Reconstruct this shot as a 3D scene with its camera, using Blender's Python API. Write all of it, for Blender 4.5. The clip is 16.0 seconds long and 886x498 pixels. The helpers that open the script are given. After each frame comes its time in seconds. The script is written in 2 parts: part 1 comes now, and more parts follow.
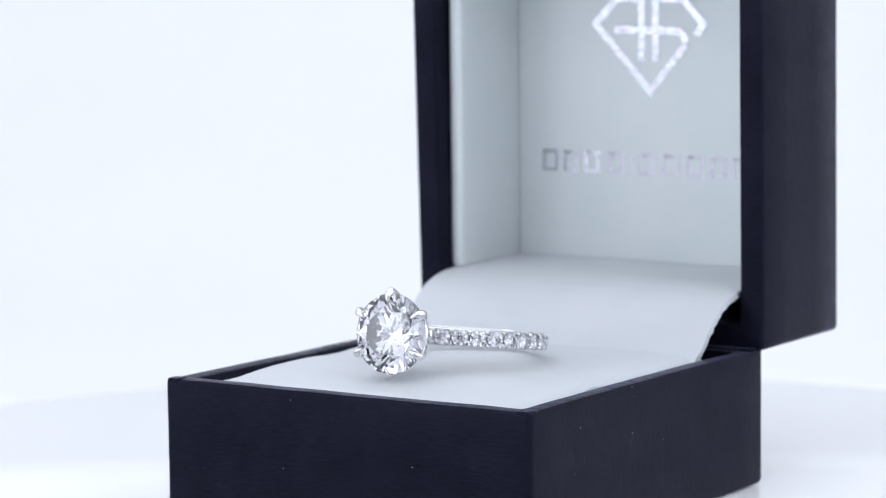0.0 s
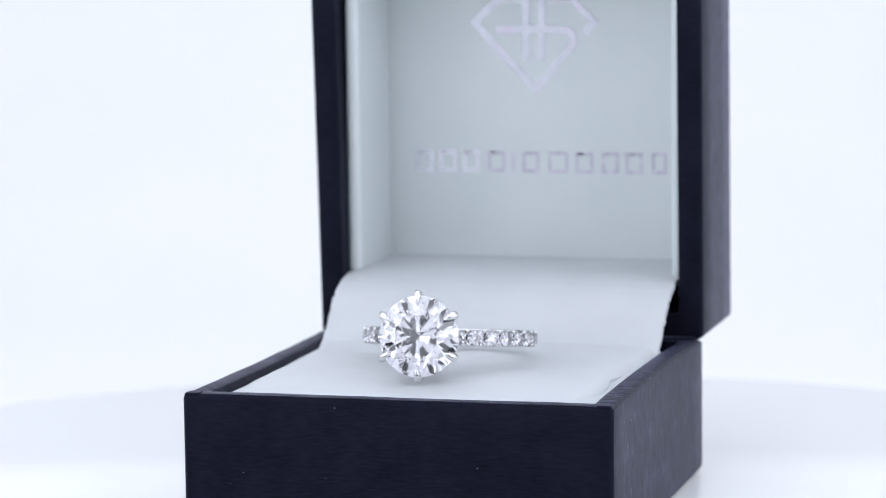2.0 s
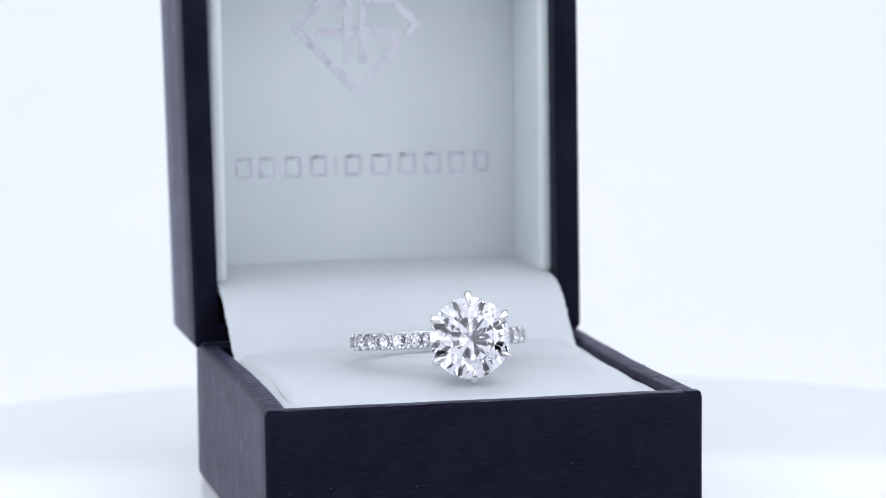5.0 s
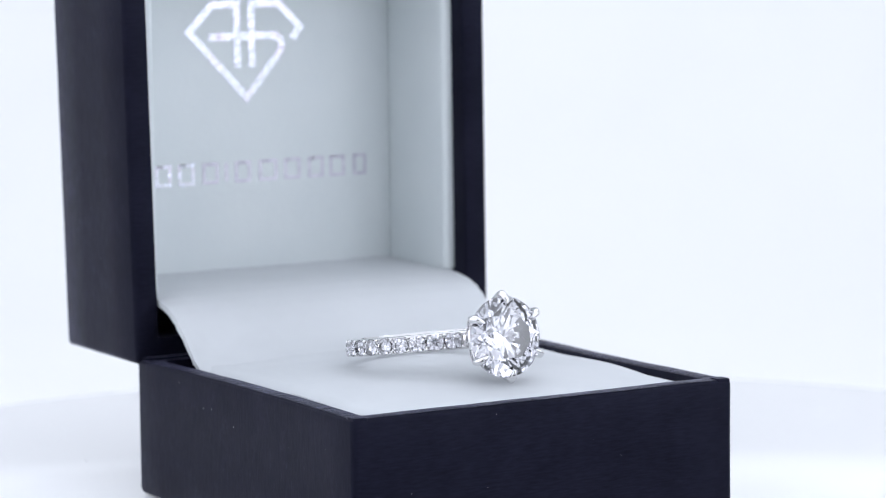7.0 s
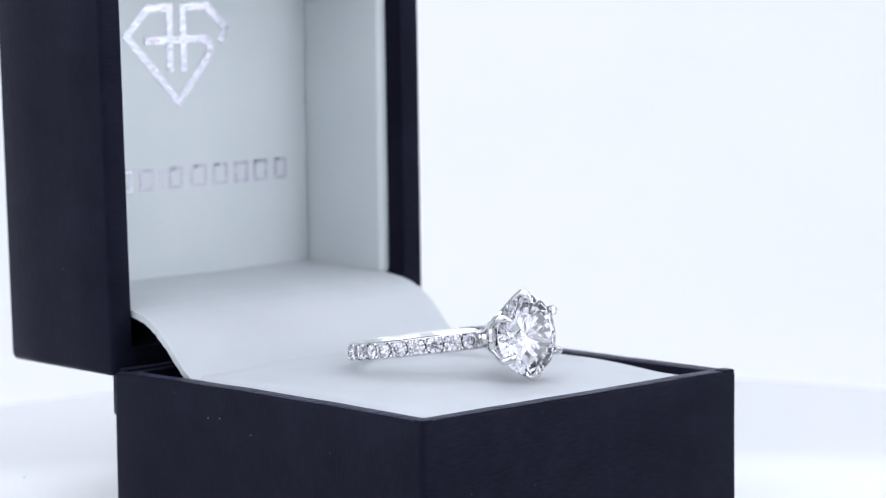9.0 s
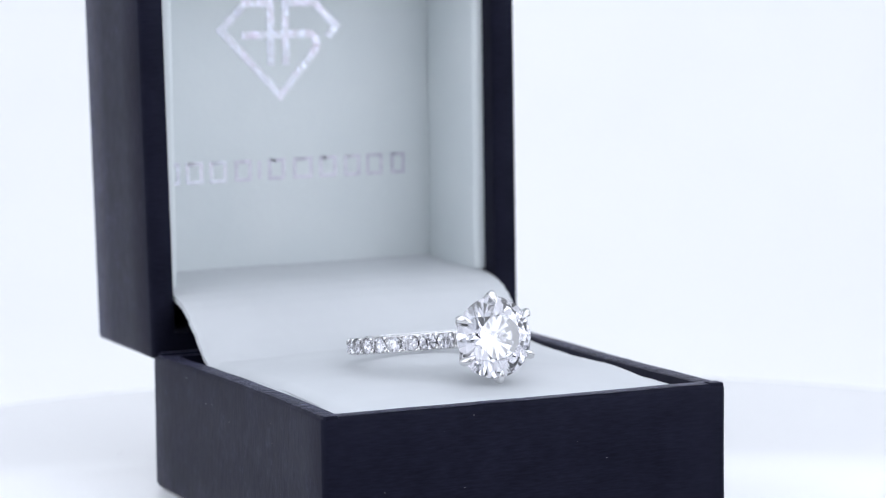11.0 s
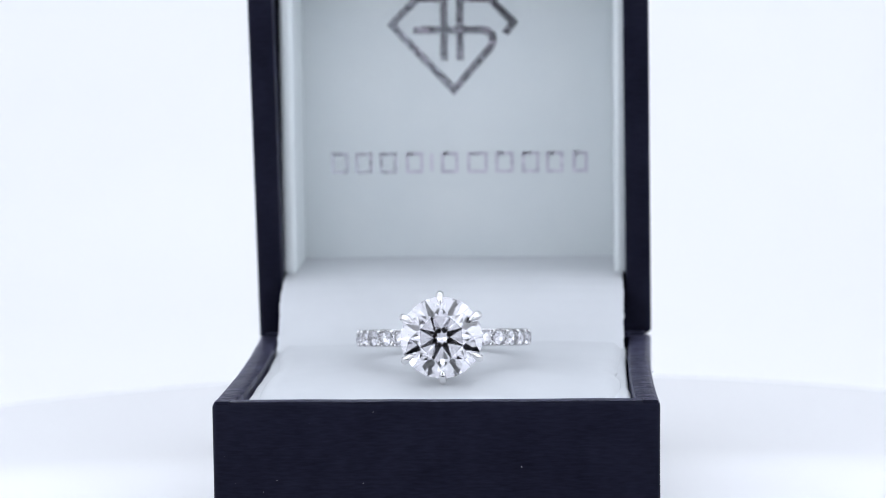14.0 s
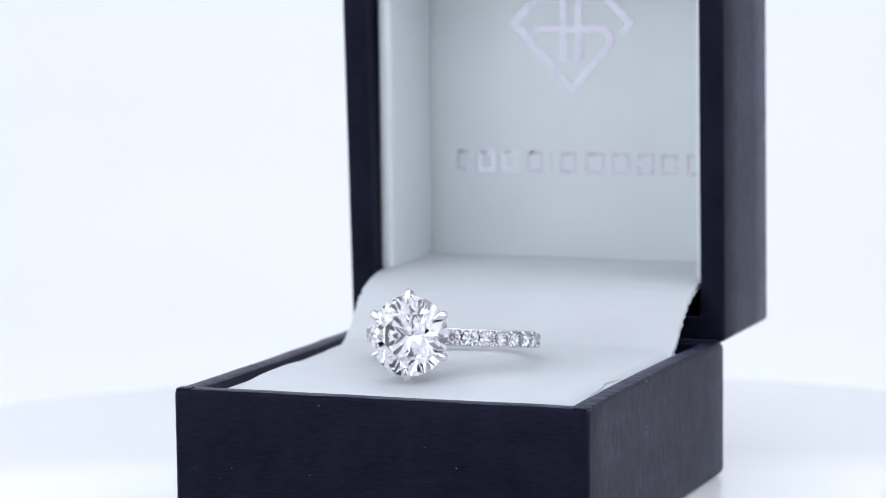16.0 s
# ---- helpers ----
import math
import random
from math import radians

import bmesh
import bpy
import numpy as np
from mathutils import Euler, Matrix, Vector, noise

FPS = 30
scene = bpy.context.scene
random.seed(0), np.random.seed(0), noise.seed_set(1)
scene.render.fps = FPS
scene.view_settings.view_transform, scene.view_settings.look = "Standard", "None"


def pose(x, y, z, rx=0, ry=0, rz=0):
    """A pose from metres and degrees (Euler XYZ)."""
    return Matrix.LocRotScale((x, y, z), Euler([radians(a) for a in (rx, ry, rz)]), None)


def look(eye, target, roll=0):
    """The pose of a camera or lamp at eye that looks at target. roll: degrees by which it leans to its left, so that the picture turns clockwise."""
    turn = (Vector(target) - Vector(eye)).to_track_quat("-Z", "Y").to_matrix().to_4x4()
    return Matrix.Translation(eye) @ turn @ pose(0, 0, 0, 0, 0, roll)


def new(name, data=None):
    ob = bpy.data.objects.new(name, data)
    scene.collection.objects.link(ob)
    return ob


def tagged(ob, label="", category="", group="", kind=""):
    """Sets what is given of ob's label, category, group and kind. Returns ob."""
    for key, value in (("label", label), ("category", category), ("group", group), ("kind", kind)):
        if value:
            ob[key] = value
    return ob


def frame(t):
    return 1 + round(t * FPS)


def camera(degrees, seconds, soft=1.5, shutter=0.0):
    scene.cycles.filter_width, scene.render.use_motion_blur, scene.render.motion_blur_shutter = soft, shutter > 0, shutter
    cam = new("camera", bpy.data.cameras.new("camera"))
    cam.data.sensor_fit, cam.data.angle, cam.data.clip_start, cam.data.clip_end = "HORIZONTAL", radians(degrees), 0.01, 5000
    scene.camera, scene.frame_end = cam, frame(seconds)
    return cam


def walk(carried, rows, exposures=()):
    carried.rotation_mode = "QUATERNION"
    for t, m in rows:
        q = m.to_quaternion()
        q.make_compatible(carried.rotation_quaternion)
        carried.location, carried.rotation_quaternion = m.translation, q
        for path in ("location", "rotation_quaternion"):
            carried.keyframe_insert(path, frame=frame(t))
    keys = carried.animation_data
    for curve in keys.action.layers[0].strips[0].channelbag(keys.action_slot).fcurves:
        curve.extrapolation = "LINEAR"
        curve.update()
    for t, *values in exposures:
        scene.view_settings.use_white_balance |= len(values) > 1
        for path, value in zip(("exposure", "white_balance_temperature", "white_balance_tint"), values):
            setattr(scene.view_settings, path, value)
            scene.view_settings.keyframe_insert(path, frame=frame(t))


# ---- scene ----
# A ring in an open box on a white turntable inside a light tent. World origin: the turntable's axis, at its top.

# ---- camera ----
cam = camera(15.53, 16.0, soft=0.65)
cam.data.dof.use_dof = True
cam.data.dof.focus_distance = 0.366
cam.data.dof.aperture_fstop = 38.0
EYE = Vector((0.0, -0.38156, 0.07781))
YAW, PITCH = radians(-0.475), radians(6.892)
AHEAD = Vector((math.sin(YAW) * math.cos(PITCH), math.cos(YAW) * math.cos(PITCH), -math.sin(PITCH)))
EYE_POSE = look(EYE, EYE + AHEAD, -0.655)
walk(cam, [(0.0, EYE_POSE), (16.0, EYE_POSE)])

# ---- light ----
world = bpy.data.worlds.new("world")
scene.world = world
world.use_nodes = True
world.node_tree.nodes["Background"].inputs[0].default_value = (0.86, 0.93, 1.0, 1)
world.node_tree.nodes["Background"].inputs[1].default_value = 0.35
scene.view_settings.exposure = 0.0


def softbox(name, eye, target, sx, sy, power, color=(0.879, 0.93, 1.046)):
    d = bpy.data.lights.new(name, "AREA")
    d.shape, d.size, d.size_y, d.energy, d.color = "RECTANGLE", sx, sy, power, color
    ob = new(name, d)
    ob.matrix_world = look(eye, target)
    return ob


softbox("softbox_west", (-0.46, -0.14, 0.22), (0, 0, 0.04), 0.42, 0.42, 0.64)
softbox("softbox_east", (0.46, -0.14, 0.22), (0, 0, 0.04), 0.42, 0.42, 0.64)
for sx, side, near in ((-1, "west", 0.185), (1, "east", 0.25)):
    softbox("softbox_south_" + side, (sx * near, -0.388, 0.25), (0, 0.03, 0.06), 0.19, 0.52, 0.39)
    softbox("softbox_corner_" + side, (sx * 0.47, -0.37, 0.25), (0, 0.03, 0.04), 0.19, 0.52, 0.43)
softbox("softbox_top", (0.0, 0.10, 0.60), (0, 0.101, 0), 1.16, 0.92, 1.64)
softbox("softbox_back", (0.0, 0.34, 0.56), (0, 0.12, 0.0), 0.80, 0.20, 0.80, (0.86, 0.925, 1.06))


# ---- materials ----
def nodes_of(name):
    m = bpy.data.materials.new(name)
    m.use_nodes = True
    t = m.node_tree
    return m, t, t.nodes["Principled BSDF"]


def link(t, a, b):
    t.links.new(a, b)


def coords(t, scale=(1, 1, 1)):
    c = t.nodes.new("ShaderNodeTexCoord")
    mp = t.nodes.new("ShaderNodeMapping")
    mp.inputs["Scale"].default_value = scale
    link(t, c.outputs["Object"], mp.inputs["Vector"])
    return mp.outputs["Vector"]


def noise_of(t, vec, scale, detail=4, rough=0.55):
    n = t.nodes.new("ShaderNodeTexNoise")
    n.inputs["Scale"].default_value, n.inputs["Detail"].default_value, n.inputs["Roughness"].default_value = scale, detail, rough
    link(t, vec, n.inputs["Vector"])
    return n.outputs["Fac"]


def ramp_of(t, fac, stops):
    r = t.nodes.new("ShaderNodeValToRGB")
    while len(r.color_ramp.elements) < len(stops):
        r.color_ramp.elements.new(0.5)
    for e, (pos, col) in zip(r.color_ramp.elements, stops):
        e.position, e.color = pos, (*col, 1)
    link(t, fac, r.inputs["Fac"])
    return r.outputs["Color"]


def bump_of(t, height, strength, distance, below=None):
    b = t.nodes.new("ShaderNodeBump")
    b.inputs["Strength"].default_value, b.inputs["Distance"].default_value = strength, distance
    link(t, height, b.inputs["Height"])
    if below is not None:
        link(t, below, b.inputs["Normal"])
    return b.outputs["Normal"]


def paper_black():
    """Blue-black textured paper with a fine brushed grain along the box's width."""
    m, t, b = nodes_of("paper_black")
    # the grain runs along the front and up the sides
    c = t.nodes.new("ShaderNodeTexCoord")
    xyz = t.nodes.new("ShaderNodeSeparateXYZ")
    link(t, c.outputs["Normal"], xyz.inputs[0])
    side = t.nodes.new("ShaderNodeMath")
    side.operation = "ABSOLUTE"
    link(t, xyz.outputs["X"], side.inputs[0])

    def woven(slow, fine, detail):
        mx = t.nodes.new("ShaderNodeMix")
        link(t, side.outputs[0], mx.inputs["Factor"])
        link(t, noise_of(t, coords(t, (slow, slow, fine)), 1.0, detail), mx.inputs["A"])
        link(t, noise_of(t, coords(t, (slow, fine, slow)), 1.0, detail), mx.inputs["B"])
        return mx.outputs["Result"]
    grain = woven(420, 2100, 4)
    blotch = noise_of(t, coords(t), 160, 3)
    fleck = noise_of(t, coords(t, (1, 1, 1)), 2600, 2)
    fibre = woven(600, 3600, 3)
    mixer = t.nodes.new("ShaderNodeMath")
    mixer.operation = "MULTIPLY_ADD"
    mixer.inputs[1].default_value = 0.55
    link(t, fibre, mixer.inputs[0])
    scaled = t.nodes.new("ShaderNodeMath")
    scaled.operation = "MULTIPLY"
    scaled.inputs[1].default_value = 0.45
    link(t, blotch, scaled.inputs[0])
    link(t, scaled.outputs[0], mixer.inputs[2])
    col = ramp_of(t, mixer.outputs[0], [(0.30, (0.0036, 0.0038, 0.0090)), (0.72, (0.0122, 0.0126, 0.0236))])
    link(t, col, b.inputs["Base Color"])
    link(t, ramp_of(t, grain, [(0.3, (0.34, 0.34, 0.34)), (0.7, (0.44, 0.44, 0.44))]), b.inputs["Roughness"])
    n1 = bump_of(t, grain, 0.14, 0.00006)
    # the paper is crinkled where it is folded over the upward edges
    up = t.nodes.new("ShaderNodeMath")
    up.operation = "MULTIPLY"
    link(t, ramp_of(t, xyz.outputs["Z"], [(0.75, (0, 0, 0)), (0.97, (1, 1, 1))]), up.inputs[0])
    link(t, noise_of(t, coords(t, (500, 1100, 500)), 1.0, 3, 0.65), up.inputs[1])
    n2 = bump_of(t, up.outputs[0], 0.55, 0.0005, n1)
    link(t, bump_of(t, fleck, 0.25, 0.00003, n2), b.inputs["Normal"])
    b.inputs["Specular IOR Level"].default_value = 0.06
    # rubbed fibres catch the light in uneven patches
    rub = t.nodes.new("ShaderNodeMath")
    rub.operation = "MULTIPLY"
    link(t, noise_of(t, coords(t), 330, 5, 0.7), rub.inputs[0])
    link(t, noise_of(t, coords(t, (1, 1, 0.5)), 1500, 4, 0.7), rub.inputs[1])
    link(t, ramp_of(t, rub.outputs[0], [(0.15, (0.10, 0.10, 0.10)), (0.30, (0.22, 0.22, 0.22)), (0.42, (0.55, 0.55, 0.55))]), b.inputs["Sheen Weight"])
    b.inputs["Sheen Roughness"].default_value = 0.30
    b.inputs["Sheen Tint"].default_value = (0.60, 0.60, 1.0, 1)
    b.inputs["Specular Tint"].default_value = (0.72, 0.74, 1.0, 1)
    return m


def leather_white(name, lo, hi):
    """Smooth white leatherette with a faint pebble."""
    m, t, b = nodes_of(name)
    v = coords(t)
    link(t, ramp_of(t, noise_of(t, v, 90, 3), [(0.3, lo), (0.7, hi)]), b.inputs["Base Color"])
    b.inputs["Roughness"].default_value = 0.55
    n1 = bump_of(t, noise_of(t, v, 3200, 3), 0.25, 0.00004)
    link(t, bump_of(t, noise_of(t, v, 220, 3), 0.3, 0.0003, n1), b.inputs["Normal"])
    return m


def foil():
    """Silver hologram foil pressed into the grain of the lining."""
    m, t, b = nodes_of("foil")
    v = coords(t)
    link(t, ramp_of(t, noise_of(t, v, 420, 2), [(0.3, (0.57, 0.58, 0.66)), (0.5, (0.65, 0.67, 0.73)), (0.7, (0.66, 0.62, 0.71))]), b.inputs["Base Color"])
    b.inputs["Metallic"].default_value, b.inputs["Roughness"].default_value = 1.0, 0.12
    fine = bump_of(t, noise_of(t, v, 2300, 2), 0.45, 0.00009)
    link(t, bump_of(t, noise_of(t, v, 900, 2), 0.30, 0.00016, fine), b.inputs["Normal"])
    return m


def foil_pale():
    """A paler, rougher and less metallic foil."""
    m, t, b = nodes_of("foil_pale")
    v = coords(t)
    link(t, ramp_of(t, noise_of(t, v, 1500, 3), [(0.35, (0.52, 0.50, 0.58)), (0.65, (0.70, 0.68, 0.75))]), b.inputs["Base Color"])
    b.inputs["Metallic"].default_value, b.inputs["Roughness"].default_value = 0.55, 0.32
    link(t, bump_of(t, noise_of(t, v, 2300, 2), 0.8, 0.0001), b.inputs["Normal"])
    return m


def metal():
    """Polished white gold."""
    m, t, b = nodes_of("white_gold")
    v = coords(t)
    b.inputs["Base Color"].default_value = (0.80, 0.79, 0.79, 1)
    b.inputs["Metallic"].default_value = 1.0
    link(t, ramp_of(t, noise_of(t, v, 700, 3), [(0.3, (0.07, 0.07, 0.07)), (0.7, (0.16, 0.16, 0.16))]), b.inputs["Roughness"])
    return m


def gem():
    m = bpy.data.materials.new("gem")
    m.use_nodes = True
    t = m.node_tree
    t.nodes.remove(t.nodes["Principled BSDF"])
    g = t.nodes.new("ShaderNodeBsdfGlass")
    g.inputs["IOR"].default_value, g.inputs["Roughness"].default_value = 2.417, 0.0
    g.inputs["Color"].default_value = (0.985, 0.984, 1.0, 1)
    link(t, g.outputs[0], t.nodes["Material Output"].inputs["Surface"])
    return m


def painted(name, lo, hi, rough, scale=6, relief=0.0):
    m, t, b = nodes_of(name)
    v = coords(t)
    link(t, ramp_of(t, noise_of(t, v, scale, 4), [(0.3, lo), (0.7, hi)]), b.inputs["Base Color"])
    b.inputs["Roughness"].default_value = rough
    if relief:
        link(t, bump_of(t, noise_of(t, v, scale * 60, 3), 0.2, relief), b.inputs["Normal"])
    return m


PAPER = paper_black()
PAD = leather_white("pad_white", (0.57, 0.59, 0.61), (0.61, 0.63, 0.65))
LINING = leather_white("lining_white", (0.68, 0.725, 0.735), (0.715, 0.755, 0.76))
FOIL = foil()
FOIL_PALE = foil_pale()
GOLD = metal()
GEM = gem()
TENT = painted("tent_fabric", (0.81, 0.81, 0.81), (0.85, 0.85, 0.85), 0.9, 5, 0.0002)
SWEEP = painted("sweep_paper", (0.795, 0.795, 0.795), (0.825, 0.825, 0.825), 0.9, 5, 0.0002)
PLATE = painted("turntable_plastic", (0.91, 0.915, 0.925), (0.935, 0.94, 0.945), 0.14, 14)
PLATE.node_tree.nodes["Principled BSDF"].inputs["Specular IOR Level"].default_value = 0.07
DARK = painted("dark_cloth", (0.010, 0.010, 0.011), (0.018, 0.018, 0.019), 0.9, 8)
DUST = painted("dust_lint", (0.22, 0.22, 0.24), (0.42, 0.42, 0.45), 0.9, 900)
GREYDUST = painted("dust_grey", (0.20, 0.20, 0.21), (0.34, 0.34, 0.34), 0.9, 900)

MM = 0.001


# ---- mesh tools ----
def part(name, bm, material, parent=None, label="", smooth=False):
    me = bpy.data.meshes.new(name)
    bmesh.ops.recalc_face_normals(bm, faces=bm.faces)
    bm.to_mesh(me)
    bm.free()
    me.materials.append(material)
    if smooth:
        for f in me.polygons:
            f.use_smooth = True
        me.set_sharp_from_angle(angle=radians(40))
    ob = new(name, me)
    ob.parent = parent
    if label:
        tagged(ob, label)
    return ob


def grid_faces(bm, rows, closed_u=False, closed_v=False):
    """Quads between the rows of vertices."""
    nu, nv = len(rows), len(rows[0])
    for i in range(nu if closed_u else nu - 1):
        for j in range(nv if closed_v else nv - 1):
            bm.faces.new((rows[i][j], rows[i][(j + 1) % nv], rows[(i + 1) % nu][(j + 1) % nv], rows[(i + 1) % nu][j]))


def rounded_loop(x0, x1, y0, y1, r, per=5, straight=10):
    """Points round a rectangle with rounded corners."""
    out = []
    cs = [(x1 - r, y1 - r, 0), (x0 + r, y1 - r, 90), (x0 + r, y0 + r, 180), (x1 - r, y0 + r, 270)]
    for k, (cx, cy, a0) in enumerate(cs):
        for i in range(per + 1):
            a = radians(a0 + 90 * i / per)
            out.append((cx + r * math.cos(a), cy + r * math.sin(a)))
        nx, ny, na = cs[(k + 1) % 4]
        a = radians(na)
        p, q = out[-1], (nx + r * math.cos(a), ny + r * math.sin(a))
        for i in range(1, straight):
            out.append((p[0] + (q[0] - p[0]) * i / straight, p[1] + (q[1] - p[1]) * i / straight))
    return out


def loft(levels, warp=None):
    """A solid from stacked rounded rectangles: (x0, x1, y0, y1, radius, height) in millimetres, capped at both ends."""
    bm = bmesh.new()
    rows = []
    for x0, x1, y0, y1, r, h in levels:
        row = []
        for x, y in rounded_loop(x0, x1, y0, y1, r):
            p = Vector((x, y, h))
            if warp:
                p = warp(p)
            row.append(bm.verts.new(p * MM))
        rows.append(row)
    grid_faces(bm, rows, closed_v=True)
    bm.faces.new(rows[0][::-1])
    bm.faces.new(rows[-1])
    return bm


def tray_levels(x0, x1, y0, y1, height, wall, floor, r=0.75, e=0.5):
    """An open tray with softly folded outer edges and a flat rim."""
    def lev(inset, h, rr):
        return (x0 + inset, x1 - inset, y0 + inset, y1 - inset, max(rr, 0.12), h)
    return [lev(0.7, 0.0, r), lev(0.2, 0.12, r), lev(0.0, 0.6, r), lev(0, height * 0.33, r), lev(0, height * 0.66, r), lev(0.0, height - e, r),
            lev(0.10, height - 0.22, r), lev(0.35, height - 0.05, r), lev(0.6, height, r), lev(wall - 0.45, height, r * 0.6),
            lev(wall - 0.12, height - 0.12, r * 0.5), lev(wall, height - 0.5, r * 0.5), lev(wall, floor, r * 0.5)]


def pillow(x0, x1, y0, y1, z0, z1, r, warp=None):
    """A padded block with round edges."""
    lv = []
    for i in range(6):
        a = radians(90 * i / 5)
        k = r * (1 - math.sin(a))
        lv.append((x0 + k, x1 - k, y0 + k, y1 - k, max(r, 0.3), z0 + r * (1 - math.cos(a))))
    for i in range(6):
        a = radians(90 * i / 5)
        k = r * (1 - math.cos(a))
        lv.append((x0 + k, x1 - k, y0 + k, y1 - k, max(r, 0.3), z1 - r * (1 - math.sin(a))))
    return loft(lv, warp)


def rod(points, radii, sides=10, flat=1.0):
    """A bar swept through points, with round ends."""
    bm = bmesh.new()
    rows = []
    n = len(points)
    for i, p in enumerate(points):
        d = (points[min(i + 1, n - 1)] - points[max(i - 1, 0)]).normalized()
        s = d.cross(Vector((0.31, 0.17, 0.93))).normalized()
        u = d.cross(s)
        rows.append([bm.verts.new((p + (s * math.cos(a) + u * math.sin(a) * flat) * radii[i]) * MM) for a in [2 * math.pi * k / sides for k in range(sides)]])
    grid_faces(bm, rows, closed_v=True)
    bm.faces.new(rows[0][::-1])
    bm.faces.new(rows[-1])
    return bm


# ---- tent: floor, sweep, walls ----
def slab(name, x0, x1, y0, y1, z0, z1, mat):
    bm = bmesh.new()
    bmesh.ops.create_cube(bm, size=1.0)
    bmesh.ops.scale(bm, vec=(x1 - x0, y1 - y0, z1 - z0), verts=bm.verts)
    bmesh.ops.translate(bm, vec=((x0 + x1) / 2, (y0 + y1) / 2, (z0 + z1) / 2), verts=bm.verts)
    return tagged(part(name, bm, mat), kind="structure")


TABLE_Z = -0.022


def sweep():
    """The white sheet under the turntable that curves up behind it."""
    bm = bmesh.new()
    prof = [(-0.62, TABLE_Z), (0.30, TABLE_Z)]
    for i in range(1, 13):
        a = radians(90 * i / 12)
        prof.append((0.30 + 0.30 * math.sin(a), TABLE_Z + 0.30 * (1 - math.cos(a))))
    prof.append((0.60, 0.62))
    rows = [[bm.verts.new((x, y, z)) for x in (-0.62, 0.62)] for y, z in prof]
    grid_faces(bm, rows)
    ext = bmesh.ops.extrude_face_region(bm, geom=bm.faces[:])
    vs = [g for g in ext["geom"] if isinstance(g, bmesh.types.BMVert)]
    bmesh.ops.translate(bm, vec=(0, 0.004, -0.004), verts=vs)
    return tagged(part("backdrop", bm, SWEEP, smooth=True), "white seamless paper sweep behind the turntable", kind="structure")


sweep()
slab("wall_west", -0.63, -0.622, -0.62, 0.60, TABLE_Z, 0.62, TENT)
slab("wall_east", 0.622, 0.63, -0.62, 0.60, TABLE_Z, 0.62, TENT)
slab("ceiling", -0.63, 0.63, -0.62, 0.61, 0.622, 0.63, TENT)
# front cloth of the tent, with the opening that the lens looks through
HX0, HX1, HZ0, HZ1 = -0.13, 0.17, -0.015, 0.165
slab("wall_south_1", -0.62, HX0, -0.408, -0.40, TABLE_Z, 0.62, TENT)
slab("wall_south_2", HX1, 0.62, -0.408, -0.40, TABLE_Z, 0.62, TENT)
slab("wall_south_3", HX0, HX1, -0.408, -0.40, HZ1, 0.62, TENT)
slab("wall_south_4", HX0, HX1, -0.408, -0.40, TABLE_Z, HZ0, TENT)
slab("wall_south_6", HX0, -0.066, -0.408, -0.40, HZ0, 0.05, TENT)
slab("wall_south_7", 0.135, HX1, -0.408, -0.40, HZ0, 0.05, TENT)
slab("wall_south_8", HX0, -0.086, -0.408, -0.40, 0.05, HZ1, TENT)
slab("wall_south_9", 0.105, HX1, -0.408, -0.40, 0.05, HZ1, TENT)
slab("wall_south_5", -0.62, 0.62, -0.64, -0.622, TABLE_Z, 0.62, DARK)


# ---- turntable ----
def make_turntable():
    root = new("turntable")
    bm = bmesh.new()
    R, n = 105.0, 128
    prof = [(R - 1.0, -21.9), (R - 0.3, -21.0), (R, -18.0), (R, -0.5), (R - 0.15, -0.15), (R - 0.5, 0.0)]
    rows = [[bm.verts.new((r * math.cos(2 * math.pi * k / n) * MM, r * math.sin(2 * math.pi * k / n) * MM, z * MM)) for k in range(n)] for r, z in prof]
    grid_faces(bm, rows, closed_v=True)
    bm.faces.new(rows[0][::-1])
    bm.faces.new(rows[-1])
    part("platter", bm, PLATE, root, smooth=True)
    rng = random.Random(11)
    spots = [((-25.0, 56.6, 0.05), 0.20), ((-24.2, 57.4, 0.04), 0.10), ((40.0, 44.0, 0.04), 0.10), ((-44.0, 30.0, 0.04), 0.09)]
    tagged(part("dust", flecks(spots, rng), GREYDUST, root, "grey dust crumbs"), kind="stuff")
    tagged(root, "plain white round display turntable under the box", "turntable")
    return root


# ---- ring box, in millimetres: front face y = 0, underside z = 0 ----
BOX_D, BOX_H = 55.1, 17.0
LID_Y1, LID_Z0 = 76.2, 16.15


def flap_height(y):
    """The bent sheet between base and lid, seen from the side."""
    prof = [(42.0, 16.85), (43.0, 17.05), (44.0, 17.32), (45.2, 17.8), (46.6, 18.6), (47.8, 19.65), (49.2, 20.9), (51.0, 22.2), (53.0, 23.1), (55.5, 23.7), (58.5, 24.0), (66.0, 24.15), (73.5, 24.4)]
    for (y0, z0), (y1, z1) in zip(prof, prof[1:]):
        if y <= y1:
            return z0 + (z1 - z0) * (y - y0) / (y1 - y0)
    return prof[-1][1]


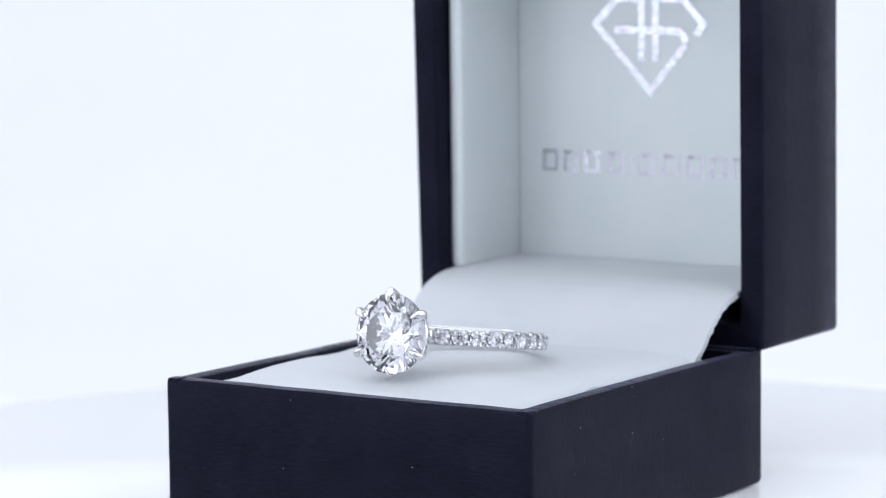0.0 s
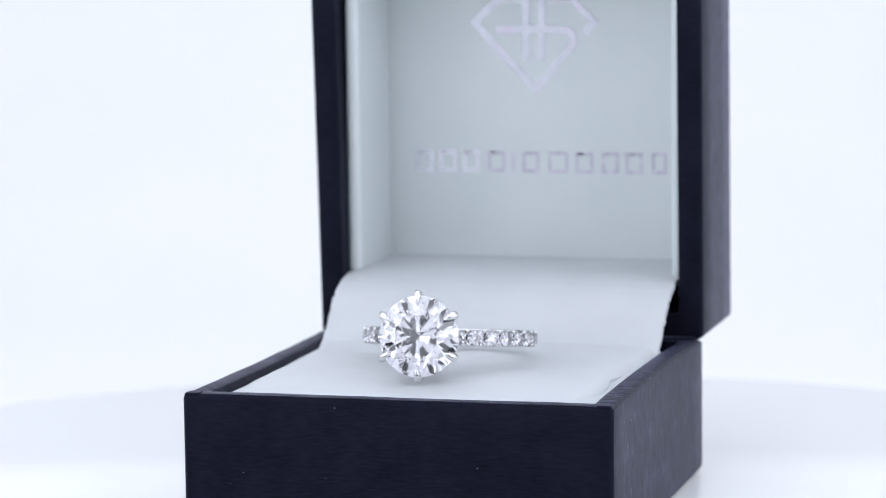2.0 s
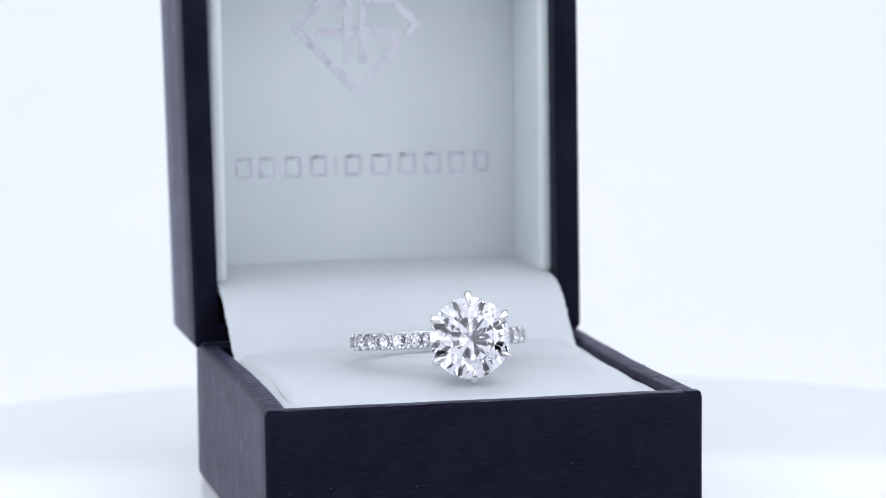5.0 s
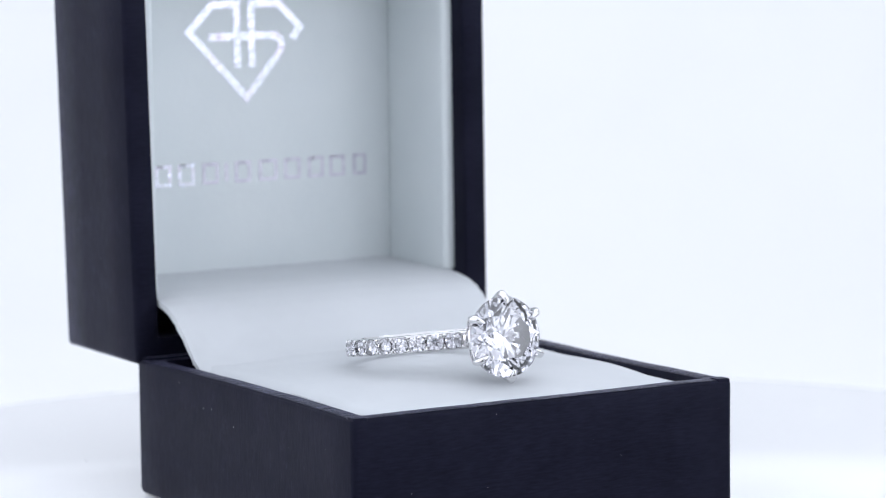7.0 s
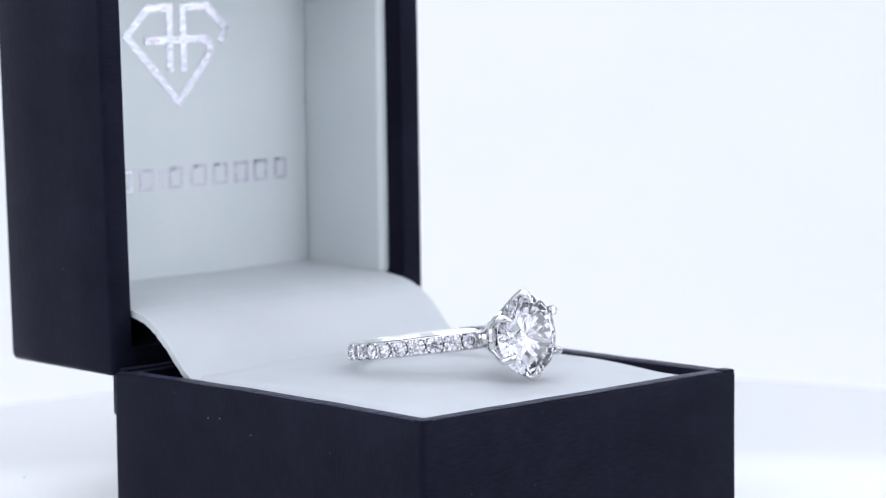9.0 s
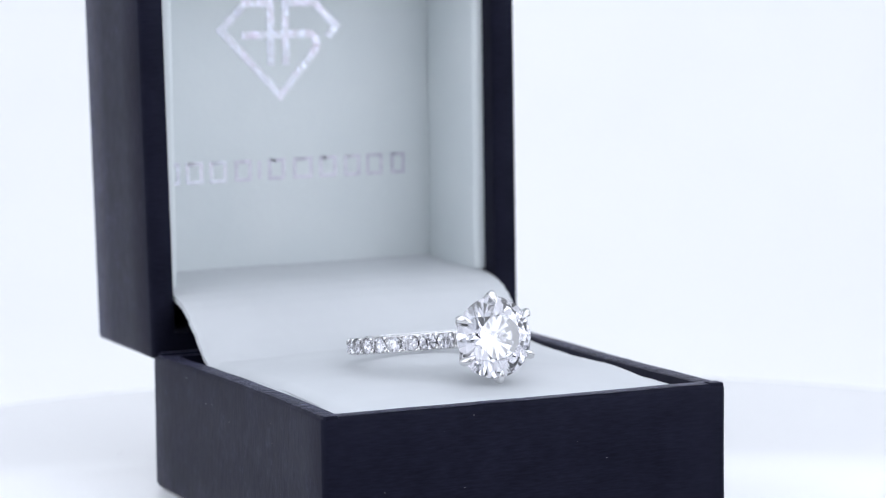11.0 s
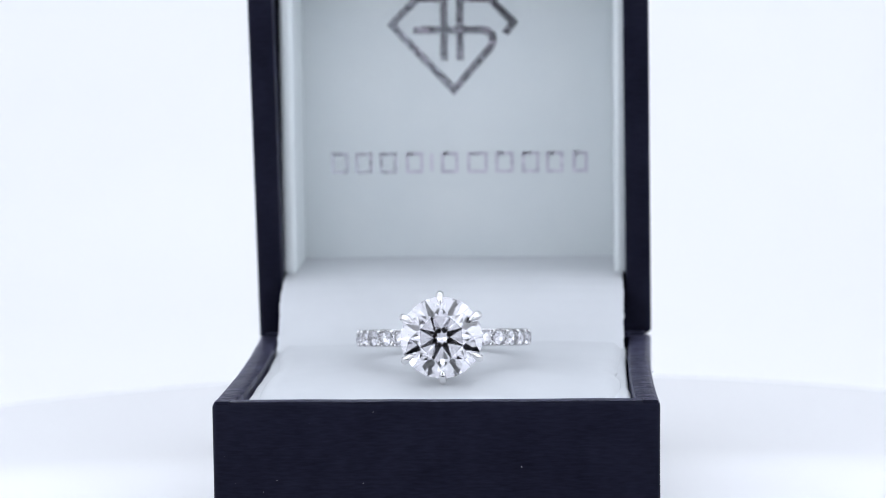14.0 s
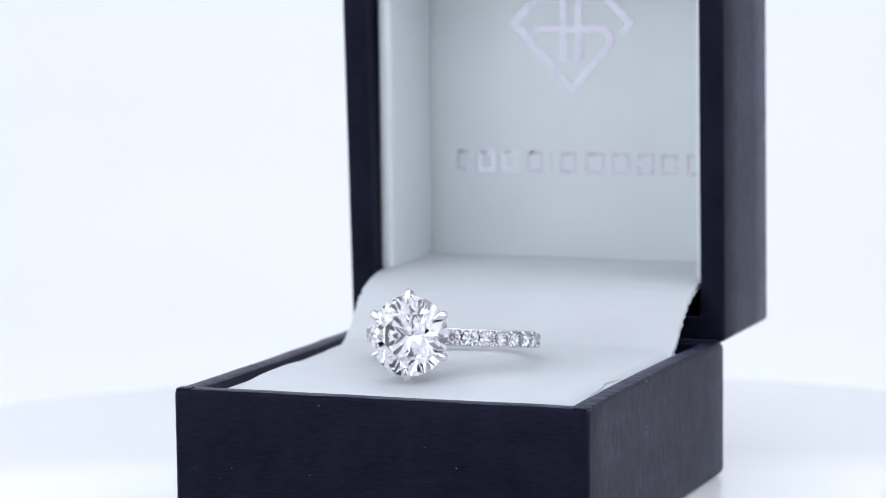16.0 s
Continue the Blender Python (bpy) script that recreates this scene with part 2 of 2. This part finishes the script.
def pad_top(p):
    """Lifts the pad's upper side to a soft, uneven cushion."""
    pinch = math.exp(-((p.y - 27.0) / 9.0) ** 2)
    p.x *= 1 - (0.045 if p.x < 0 else 0.022) * pinch - (0.022 * math.exp(-((p.y - 21.5) / 2.2) ** 2) if p.x > 0 else 0)
    p.x *= 0.955 + 0.045 * min(1.0, max(0.0, (p.y - 4) / 36.0)) ** 0.7
    if p.z > 12:
        u, v = p.x / 21.0, (p.y - 23.0) / 21.5
        p.z += 1.25 * max(0.0, 1 - u * u) * max(0.0, 1 - v * v) - 0.25 * max(0.0, -v) ** 3
        # it runs up into the hinge sheet behind, and sags at the front corners
        p.z += 1.0 * max(0.0, (p.y - 37.0) / 9.0) ** 2.2 * max(0.0, 1 - (abs(p.x) / 21.6) ** 8)
        p.z += 0.25 * math.exp(-((p.y - 18.0) / 7.0) ** 2) * min(1.0, max(0.0, (abs(p.x) - 13.0) / 5.0))
        p.z -= 0.20 * max(0.0, (abs(p.x) - 15.5) / 5.5) ** 2 * max(0.0, 1 - (p.y - 2.6) / 13.0)
        p.z += 0.16 * noise.noise(Vector((p.x * 0.11, p.y * 0.13, 4.2)))
        p.x += 0.25 * noise.noise(Vector((p.y * 0.12, 1.7, p.x)))
    return p


def pad_mesh(x0, x1, y0, y1, z0, z1, r, nx=28, ny=28):
    """A cushion: a gridded top that rolls over at the edges, on a straight body."""
    bm = bmesh.new()
    rows = []
    for j in range(ny + 1):
        row = []
        for i in range(nx + 1):
            x, y = x0 + (x1 - x0) * i / nx, y0 + (y1 - y0) * j / ny
            e = min(x - x0, x1 - x, y - y0)
            drop = r - math.sqrt(max(0.0, r * r - max(0.0, r - e) ** 2)) if e < r else 0.0
            row.append(bm.verts.new(pad_top(Vector((x, y, z1 - drop))) * MM))
        rows.append(row)
    grid_faces(bm, rows)
    rim = [e for e in bm.edges if e.is_boundary]
    ext = bmesh.ops.extrude_edge_only(bm, edges=rim)
    for v in [g for g in ext["geom"] if isinstance(g, bmesh.types.BMVert)]:
        v.co.z = z0 * MM
    return bm


def sheet_mesh(fn, nu, nv, thick):
    """A sheet of some thickness over fn(u, v)."""
    bm = bmesh.new()
    top = [[bm.verts.new(fn(i / nu, j / nv) * MM) for i in range(nu + 1)] for j in range(nv + 1)]
    grid_faces(bm, top)
    bm.normal_update()
    low = [[bm.verts.new(v.co - v.normal * thick * MM * (1 if v.normal.z > 0 else -1)) for v in row] for row in top]
    grid_faces(bm, low)
    for a, b in ((top[0], low[0]), (top[-1], low[-1]), ([r[0] for r in top], [r[0] for r in low]), ([r[-1] for r in top], [r[-1] for r in low])):
        for k in range(len(a) - 1):
            bm.faces.new((a[k], a[k + 1], b[k + 1], b[k]))
    return bm


def stroke_mesh(points, width, y, thick=0.10):
    """A foil stroke through (x, z) points on the lid's back panel."""
    bm = bmesh.new()
    n = len(points)
    rows = []
    for i, (x, z) in enumerate(points):
        a, b = points[max(i - 1, 0)], points[min(i + 1, n - 1)]
        d0 = Vector((x - a[0], z - a[1])).normalized() if i else Vector((b[0] - x, b[1] - z)).normalized()
        d1 = Vector((b[0] - x, b[1] - z)).normalized() if i < n - 1 else d0
        d = (d0 + d1).normalized()
        k = width / 2 / max(0.45, d.dot(d1))
        nx, nz = -d.y * k, d.x * k
        rows.append([bm.verts.new(Vector(q) * MM) for q in ((x + nx, y, z + nz), (x - nx, y, z - nz), (x - nx, y - thick, z - nz), (x + nx, y - thick, z + nz))])
    grid_faces(bm, rows, closed_v=True)
    bm.faces.new(rows[0][::-1])
    bm.faces.new(rows[-1])
    return bm


def make_box():
    root = new("ring_box")

    def slope(p):
        # the sides sink a little towards the hinge
        if p.z > 1:
            p.z -= 0.45 * p.y / BOX_D * p.z / BOX_H
        k = p.z / BOX_H
        bow = 0.55 * math.sin(min(1.0, max(0.0, k)) * math.pi / 2)
        p.x -= math.copysign(bow * max(0.0, 1 - abs(2 * p.y / BOX_D - 1) ** 2), p.x) if abs(p.x) > 21 else 0
        p.x += 0.12 * noise.noise(Vector((p.x * 0.05, p.y * 0.07, k))) * (1 - abs(2 * k - 1))
        p.z += 0.10 * noise.noise(Vector((p.x * 0.16, p.y * 0.16, 7.7))) * (1 if p.z > 10 else 0)
        return p

    part("base", loft(tray_levels(-25.2, 25.2, -0.2, BOX_D + 0.1, BOX_H, 2.7, 2.0), slope), PAPER, root, "blue-black textured paper tray", True)
    for sx in (-1, 1):
        a, b = sorted((sx * 23.1, sx * 24.95))
        part("corner_fold", pillow(a, b, -0.10, 1.7, 16.5, 17.09, 0.22), PAPER, root, "", True)
    lint(root)
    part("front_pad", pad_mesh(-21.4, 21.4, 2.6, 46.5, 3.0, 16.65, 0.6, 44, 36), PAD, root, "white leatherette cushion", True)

    def strip(p):
        p.x -= math.copysign(0.5 * max(0.0, 1 - abs(2 * p.y / BOX_D - 1) ** 2), p.x)
        if p.z > 10:
            p.z += 0.15 * noise.noise(Vector((p.x * 0.1, p.y * 0.15, 2.0)))
            p.x += 0.22 * noise.noise(Vector((p.x * 0.01, p.y * 0.22, 6.0)))
        return p
    for sx in (-1, 1):
        a, b = sorted((sx * 17.9, sx * 22.25))
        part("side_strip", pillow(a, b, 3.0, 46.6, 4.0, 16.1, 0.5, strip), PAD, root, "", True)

    def flap(u, v):
        y = 42.5 + 31.0 * v
        x = -22.0 + 43.6 * u
        edge = 0.20 * noise.noise(Vector((y * 1.9, 3.1, 0.2 if u < 0.5 else 8.0))) * abs(2 * u - 1) ** 6
        lift = 0.25 * (1 - (2 * u - 1) ** 2) * math.sin(math.pi * v)
        # its side edges dive steeply behind the cushion
        dive = 1.3 * max(0.0, (47.5 - y) / 5.0) * abs(2 * u - 1) ** 10
        return Vector((x + edge, y, flap_height(y) - dive + lift + 0.10 * noise.noise(Vector((x * 0.09, y * 0.15, 5)))))
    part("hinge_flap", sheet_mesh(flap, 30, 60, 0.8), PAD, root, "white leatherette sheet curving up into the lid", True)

    # the lid: a tray that stands on its hinge edge, open towards the front
    def stand(p):
        q = Vector((p.x, LID_Y1 - p.z, LID_Z0 + p.y))
        q.z += 0.012 * q.x
        q.x += -0.012 * (q.z - LID_Z0)
        q.x *= 1 + 0.0003 * (q.z - LID_Z0)
        return q
    lid = part("lid", loft(tray_levels(-25.25, 25.25, 0, 56.0, LID_Y1 - BOX_D + 0.05, 3.2, 2.0), stand), PAPER, root, "blue-black textured paper lid standing open", True)
    part("hinge_spine", pillow(-24.5, 24.5, BOX_D - 1.6, BOX_D + 1.2, 11.0, 16.8, 0.4), PAPER, root, "", True)
    back_y = 72.95
    part("back_panel", pillow(-22.4, 22.4, back_y, 73.9, 23.6, 69.5, 0.4), LINING, lid, "pale grey-white leatherette panel", True)
    for sx in (-1, 1):
        a, b = sorted((sx * 20.6, sx * 22.45))
        part("side_lining", pillow(a, b, 58.0, back_y + 0.2, 23.75, 69.5, 0.75), LINING, lid, "", True)
    part("top_lining", pillow(-22.4, 22.4, 58.0, back_y + 0.2, 67.6, 69.5, 0.75), LINING, lid, "", True)

    fy = back_y - 0.004
    new_emblem(lid, fy)
    # the line of lettering below the emblem, as plain small outlines and a bar
    for x, w in ((-15.9, 1.9), (-12.7, 1.9), (-9.4, 1.9), (-5.9, 1.9), (-3.6, 0), (-1.2, 1.9), (2.5, 2.3), (6.1, 2.0), (9.6, 1.9), (12.8, 1.9), (16.2, 1.6)):
        # the first three outlines take the shinier foil, the rest the pale one
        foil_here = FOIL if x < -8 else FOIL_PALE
        z0, z1, hw = 35.85, 38.25, w / 2
        if w:
            path = [(x - hw, z1), (x + hw, z1), (x + hw, z0), (x - hw, z0), (x - hw, z1), (x, z1)]
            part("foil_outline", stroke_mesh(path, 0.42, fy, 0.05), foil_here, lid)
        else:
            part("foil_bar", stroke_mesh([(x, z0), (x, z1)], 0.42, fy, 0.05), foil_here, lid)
    tagged(root, "open blue-black textured paper ring box with white leatherette lining", "jewellery box")
    return root


def flecks(places, rng):
    """Small irregular crumbs at (place, normal axis, size)."""
    bm = bmesh.new()
    for (x, y, z), size in places:
        m = Matrix.Translation(Vector((x, y, z)) * MM) @ Euler((rng.uniform(0, 6), rng.uniform(0, 6), rng.uniform(0, 6))).to_matrix().to_4x4() @ Matrix.Diagonal((size * rng.uniform(0.7, 2.2) * MM, size * MM, size * 0.6 * MM, 1))
        bmesh.ops.create_icosphere(bm, subdivisions=1, radius=0.5, matrix=m)
    return bm


def lint(root):
    """Dust and fluff caught on the paper."""
    rng = random.Random(5)
    spots = [((9.62, -0.21, 9.6), 0.10), ((-6.97, -0.2, 15.9), 0.10), ((-17.95, -0.21, 8.1), 0.09), ((-8.2, -0.21, 7.8), 0.10), ((-19.5, -0.21, 6.8), 0.08), ((24.75, 23.1, 16.6), 0.16), ((24.72, 23.6, 15.4), 0.10),
             ((24.95, 11.0, 13.7), 0.10), ((24.8, 23.1, 11.2), 0.10), ((24.95, 9.7, 8.6), 0.10), ((24.8, 30.4, 9.3), 0.10), ((-25.1, 43.3, 15.3), 0.11), ((-24.9, 37.2, 13.0), 0.11), ((-24.9, 35.1, 13.2), 0.12), ((-24.85, 29.5, 11.9), 0.10)]
    for k in range(12):
        spots.append(((rng.uniform(-24, 24), -0.19, rng.uniform(1, 15.5)), rng.uniform(0.025, 0.05)))
        spots.append((((25.12 if k % 2 else -25.12), rng.uniform(2, 16), rng.uniform(1, 15.5)), rng.uniform(0.03, 0.07)))
    for k in range(14):
        sx = 1 if k % 2 else -1
        spots.append(((sx * (25.3 - 0.012 * 20 * sx), rng.uniform(57, 75), rng.uniform(20, 55)), rng.uniform(0.04, 0.09)))
    tagged(part("lint", flecks(spots, rng), DUST, root, "pale dust flecks"), kind="stuff")


def new_emblem(lid, y):
    """Cut-stone outline in pressed silver foil, drawn in two strokes."""
    one = [(-1.77, 50.7), (-1.77, 58.9), (-5.3, 58.9), (-8.7, 55.5), (-0.5, 46.75), (4.3, 52.3)]
    two = [(0.35, 50.7), (0.35, 58.9), (4.3, 58.9), (7.5, 55.7), (6.3, 54.2)]
    three = [(3.9, 51.85), (4.5, 52.6), (4.75, 53.2), (4.6, 54.1), (4.0, 54.6), (3.2, 54.75), (-5.85, 54.75)]
    for k, path in enumerate((one, two, three)):
        part("emblem_stroke", stroke_mesh(path, 0.98, y - 0.014 * k), FOIL, lid, "pressed silver foil stroke")


# ---- ring, in millimetres: the band lies in x, y round the origin, the head points to -y ----
def brilliant(d):
    """A round brilliant cut with all its facets; girdle radius d / 2 at z = 0, table up."""
    R = d / 2
    bm = bmesh.new()

    def ringv(n, r, z, off=0.0):
        return [bm.verts.new((r * math.cos(2 * math.pi * (k + off) / n) * MM, r * math.sin(2 * math.pi * (k + off) / n) * MM, z * MM)) for k in range(n)]
    tz, tr = 0.150 * d + 0.012 * d, 0.56 * R
    gz = 0.012 * d
    table = ringv(8, tr, tz, 0.5)
    sr = 0.775 * R
    c22 = math.cos(math.pi / 8)
    kite = ringv(8, sr, gz + (tz - gz) * (R - sr * c22) / (R - tr))
    lower = ringv(8, 0.23 * R, -0.431 * d + (0.431 * d - gz) * 0.23 * c22)
    cul = bm.verts.new((0, 0, -0.431 * d * MM))

    def girdle(inner, h):
        """The round edge, cut in shallow scallops by the sixteen facets that end there."""
        out = []
        for k in range(16):
            a0, a1 = 2 * math.pi * k / 16, 2 * math.pi * (k + 1) / 16
            p0, p1 = Vector((R * math.cos(a0), R * math.sin(a0), h)), Vector((R * math.cos(a1), R * math.sin(a1), h))
            q = inner(k)
            n = (p1 - p0).cross(q - p0)
            for i in range(per):
                a = a0 + (a1 - a0) * i / per
                x, y = R * math.cos(a), R * math.sin(a)
                out.append(bm.verts.new((x * MM, y * MM, (p0.z - (n.x * (x - p0.x) + n.y * (y - p0.y)) / n.z) * MM)))
        return out
    per = 4 if d > 5 else 2
    g1 = girdle(lambda k: kite[((k + 1) // 2) % 8].co / MM, gz)
    g0 = girdle(lambda k: lower[((k + 1) // 2) % 8].co / MM, -gz)
    total = 16 * per

    def edge(g, k):
        return [g[(k * per + i) % total] for i in range(per + 1)]
    bm.faces.new(table)
    for k in range(8):
        m = (k + 1) % 8
        bm.faces.new((table[k - 1], kite[k], table[k]))
        bm.faces.new((table[k], kite[k], g1[(2 * k + 1) * per], kite[m]))
        bm.faces.new([kite[k]] + edge(g1, 2 * k))
        bm.faces.new([kite[m]] + edge(g1, 2 * k + 1))
        bm.faces.new([lower[k]] + edge(g0, 2 * k)[::-1])
        bm.faces.new([lower[m]] + edge(g0, 2 * k + 1)[::-1])
        bm.faces.new((g0[(2 * k + 1) * per], lower[k], cul, lower[m]))
    for k in range(total):
        bm.faces.new((g1[k], g1[(k + 1) % total], g0[(k + 1) % total], g0[k]))
    return bm


BAND_R, BAND_IN, BAND_H = 10.2, 8.45, 2.15


def make_ring():
    root = new("ring")
    # band: rounded bar bent to a circle, a little narrower at the back
    bm = bmesh.new()
    rows = []
    n = 160
    for k in range(n):
        a = 2 * math.pi * k / n
        c, s = math.cos(a), math.sin(a)
        back = 0.5 + 0.5 * s
        h = BAND_H * (1 - 0.12 * back) / 2
        ro, ri = BAND_R - 0.1 * back, BAND_IN + 0.1 * back
        # outside channel where the small stones sit
        sec = [(ri + 0.25, -h), (ro - 0.22, -h), (ro - 0.03, -h + 0.10), (ro, -h + 0.16), (ro - 0.85, -0.5), (ro - 0.95, 0), (ro - 0.85, 0.5), (ro, h - 0.16), (ro - 0.03, h - 0.10),
               (ro - 0.22, h), (ri + 0.25, h), (ri + 0.06, h - 0.2), (ri, 0), (ri + 0.06, -h + 0.2)]
        if s > 0.80 or s < -0.978:
            sec[5] = (ro + 0.05, 0)
            sec[4], sec[6] = (ro + 0.03, -h + 0.34), (ro + 0.03, h - 0.34)
        rows.append([bm.verts.new((r * c * MM, r * s * MM, z * MM)) for r, z in sec])
    grid_faces(bm, rows, closed_u=True, closed_v=True)
    part("band", bm, GOLD, root, "polished white gold band", True)

    # centre stone, facing -y
    tilt = Matrix.Rotation(radians(90), 4, "X")
    stone = part("centre_stone", brilliant(9.4), GEM, root, "large round brilliant-cut clear diamond")
    stone.matrix_local = Matrix.Translation((0, -15.9 * MM, 0)) @ tilt @ Matrix.Rotation(radians(1.5), 4, "Z")

    # six claws: from the collet at the band up past the girdle, bent over the crown
    for k in range(6):
        a = radians(90 + 60 * k + 1.5)
        c, s = math.cos(a), math.sin(a)
        pts = [(1.45, -10.1), (1.9, -11.2), (3.1, -12.9), (4.4, -14.9), (4.87, -15.85), (4.92, -16.3), (4.68, -16.75), (4.2, -17.05), (3.8, -17.15)]
        rad = [0.42, 0.42, 0.42, 0.44, 0.46, 0.48, 0.44, 0.32, 0.10]
        part("claw", rod([Vector((r * c, y, r * s)) for r, y in pts], rad, 12), GOLD, root, "", True)
    # gallery hoop between the claws and the collet on the band
    bm = bmesh.new()
    rows = [[bm.verts.new(((r * math.cos(2 * math.pi * k / 48)) * MM, y * MM, (r * math.sin(2 * math.pi * k / 48)) * MM)) for k in range(48)]
            for r, y in ((2.55, -12.4), (2.95, -12.4), (3.1, -12.8), (2.95, -13.15), (2.65, -13.15), (2.4, -12.8))]
    grid_faces(bm, rows, closed_u=True, closed_v=True)
    part("gallery", bm, GOLD, root, "", True)
    bm = bmesh.new()
    rows = [[bm.verts.new((r * math.cos(2 * math.pi * k / 32) * MM, y * MM, r * 0.8 * math.sin(2 * math.pi * k / 32) * MM)) for k in range(32)]
            for r, y in ((1.2, -9.6), (1.6, -9.9), (2.0, -10.5), (1.9, -11.1), (1.4, -11.3), (0.9, -10.8))]
    grid_faces(bm, rows, closed_u=True, closed_v=True)
    part("collet", bm, GOLD, root, "", True)

    # small stones along both shoulders, with bead claws between them
    small = None
    step = 12.0
    beads = []
    for side in (-1, 1):
        for k in range(9):
            a = radians(-90 + side * (18.0 + step * k))
            m = Matrix.Rotation(a, 4, "Z") @ Matrix.Translation(((BAND_R - 0.06) * MM, 0, 0)) @ Matrix.Rotation(radians(90), 4, "Y") @ Matrix.Rotation(radians(11 * k), 4, "Z")
            if small is None:
                small = part("accent_stone", brilliant(1.96), GEM, root, "small round clear diamond")
                ob = small
            else:
                ob = new("accent_stone", small.data)
                ob.parent = root
                tagged(ob, "small round clear diamond")
            ob.matrix_local = m
            for e in (-0.5, 0.5):
                beads.append(radians(-90 + side * (18.0 + step * (k + e))))
    # between two stones: four-sided web of metal that fills the corners, with a bead at either end
    bm = bmesh.new()
    rows = []
    for i in range(11):
        z = -0.92 + 1.84 * i / 10
        w = min(1.07 - math.sqrt(max(0.0, 0.985 ** 2 - z * z)), 0.72)
        rows.append([bm.verts.new(Vector((r, q * w, z)) * MM) for q, r in ((-1, BAND_R - 0.7), (-1, BAND_R - 0.16), (0, BAND_R - 0.08), (1, BAND_R - 0.16), (1, BAND_R - 0.7))])
    grid_faces(bm, rows, closed_v=True)
    for z in (-0.74, 0.74):
        bmesh.ops.create_uvsphere(bm, u_segments=8, v_segments=6, radius=0.24 * MM, matrix=Matrix.Translation(((BAND_R - 0.02) * MM, 0, z * MM)))
    web = part("bead_claw", bm, GOLD, root, "", True)
    for k, b in enumerate(sorted(set(round(x, 5) for x in beads))):
        ob = web if k == 0 else new("bead_claw", web.data)
        ob.parent = root
        ob.matrix_local = Matrix.Rotation(b, 4, "Z")
    tagged(root, "white gold solitaire ring with round diamond and pave shoulders", "ring")
    return root


turntable = make_turntable()
ring_box = make_box()
ring = make_ring()


# ---- what moves ----
BOX_AT = Vector((-3.2126, -22.396, 0.15)) * MM
RING_AT = BOX_AT + Vector((-0.12, 25.5, 20.45)) * MM


def turn_at(t):
    """Degrees by which the turntable has turned: steadily one way, a short stop, and back."""
    if t <= 8.4:
        return -(32.42 - 9.01 * t)
    if t >= 9.0:
        return 42.97 - 9.015 * (t - 9.0)
    stops = ((8.4, 43.27), (8.5, 44.1), (8.6, 44.45), (8.7, 44.5), (8.8, 44.35), (8.9, 43.82), (9.0, 42.97))
    for (t0, a0), (t1, a1) in zip(stops, stops[1:]):
        if t <= t1:
            return a0 + (a1 - a0) * (t - t0) / (t1 - t0)


def motions():
    times = [0.25 * k for k in range(34)] + [8.4, 8.5, 8.6, 8.7, 8.8, 8.9] + [9.0 + 0.25 * k for k in range(29)]
    rests = ((turntable, Matrix.Identity(4)), (ring_box, Matrix.Translation(BOX_AT)), (ring, Matrix.Translation(RING_AT) @ pose(0, 0, 0, 0, 0, 1.6) @ pose(0, 0, 0, -8.5, 0, 0)))
    for thing, rest in rests:
        walk(thing, [(t, pose(0, 0, 0, 0, 0, turn_at(t)) @ rest) for t in times])


motions()
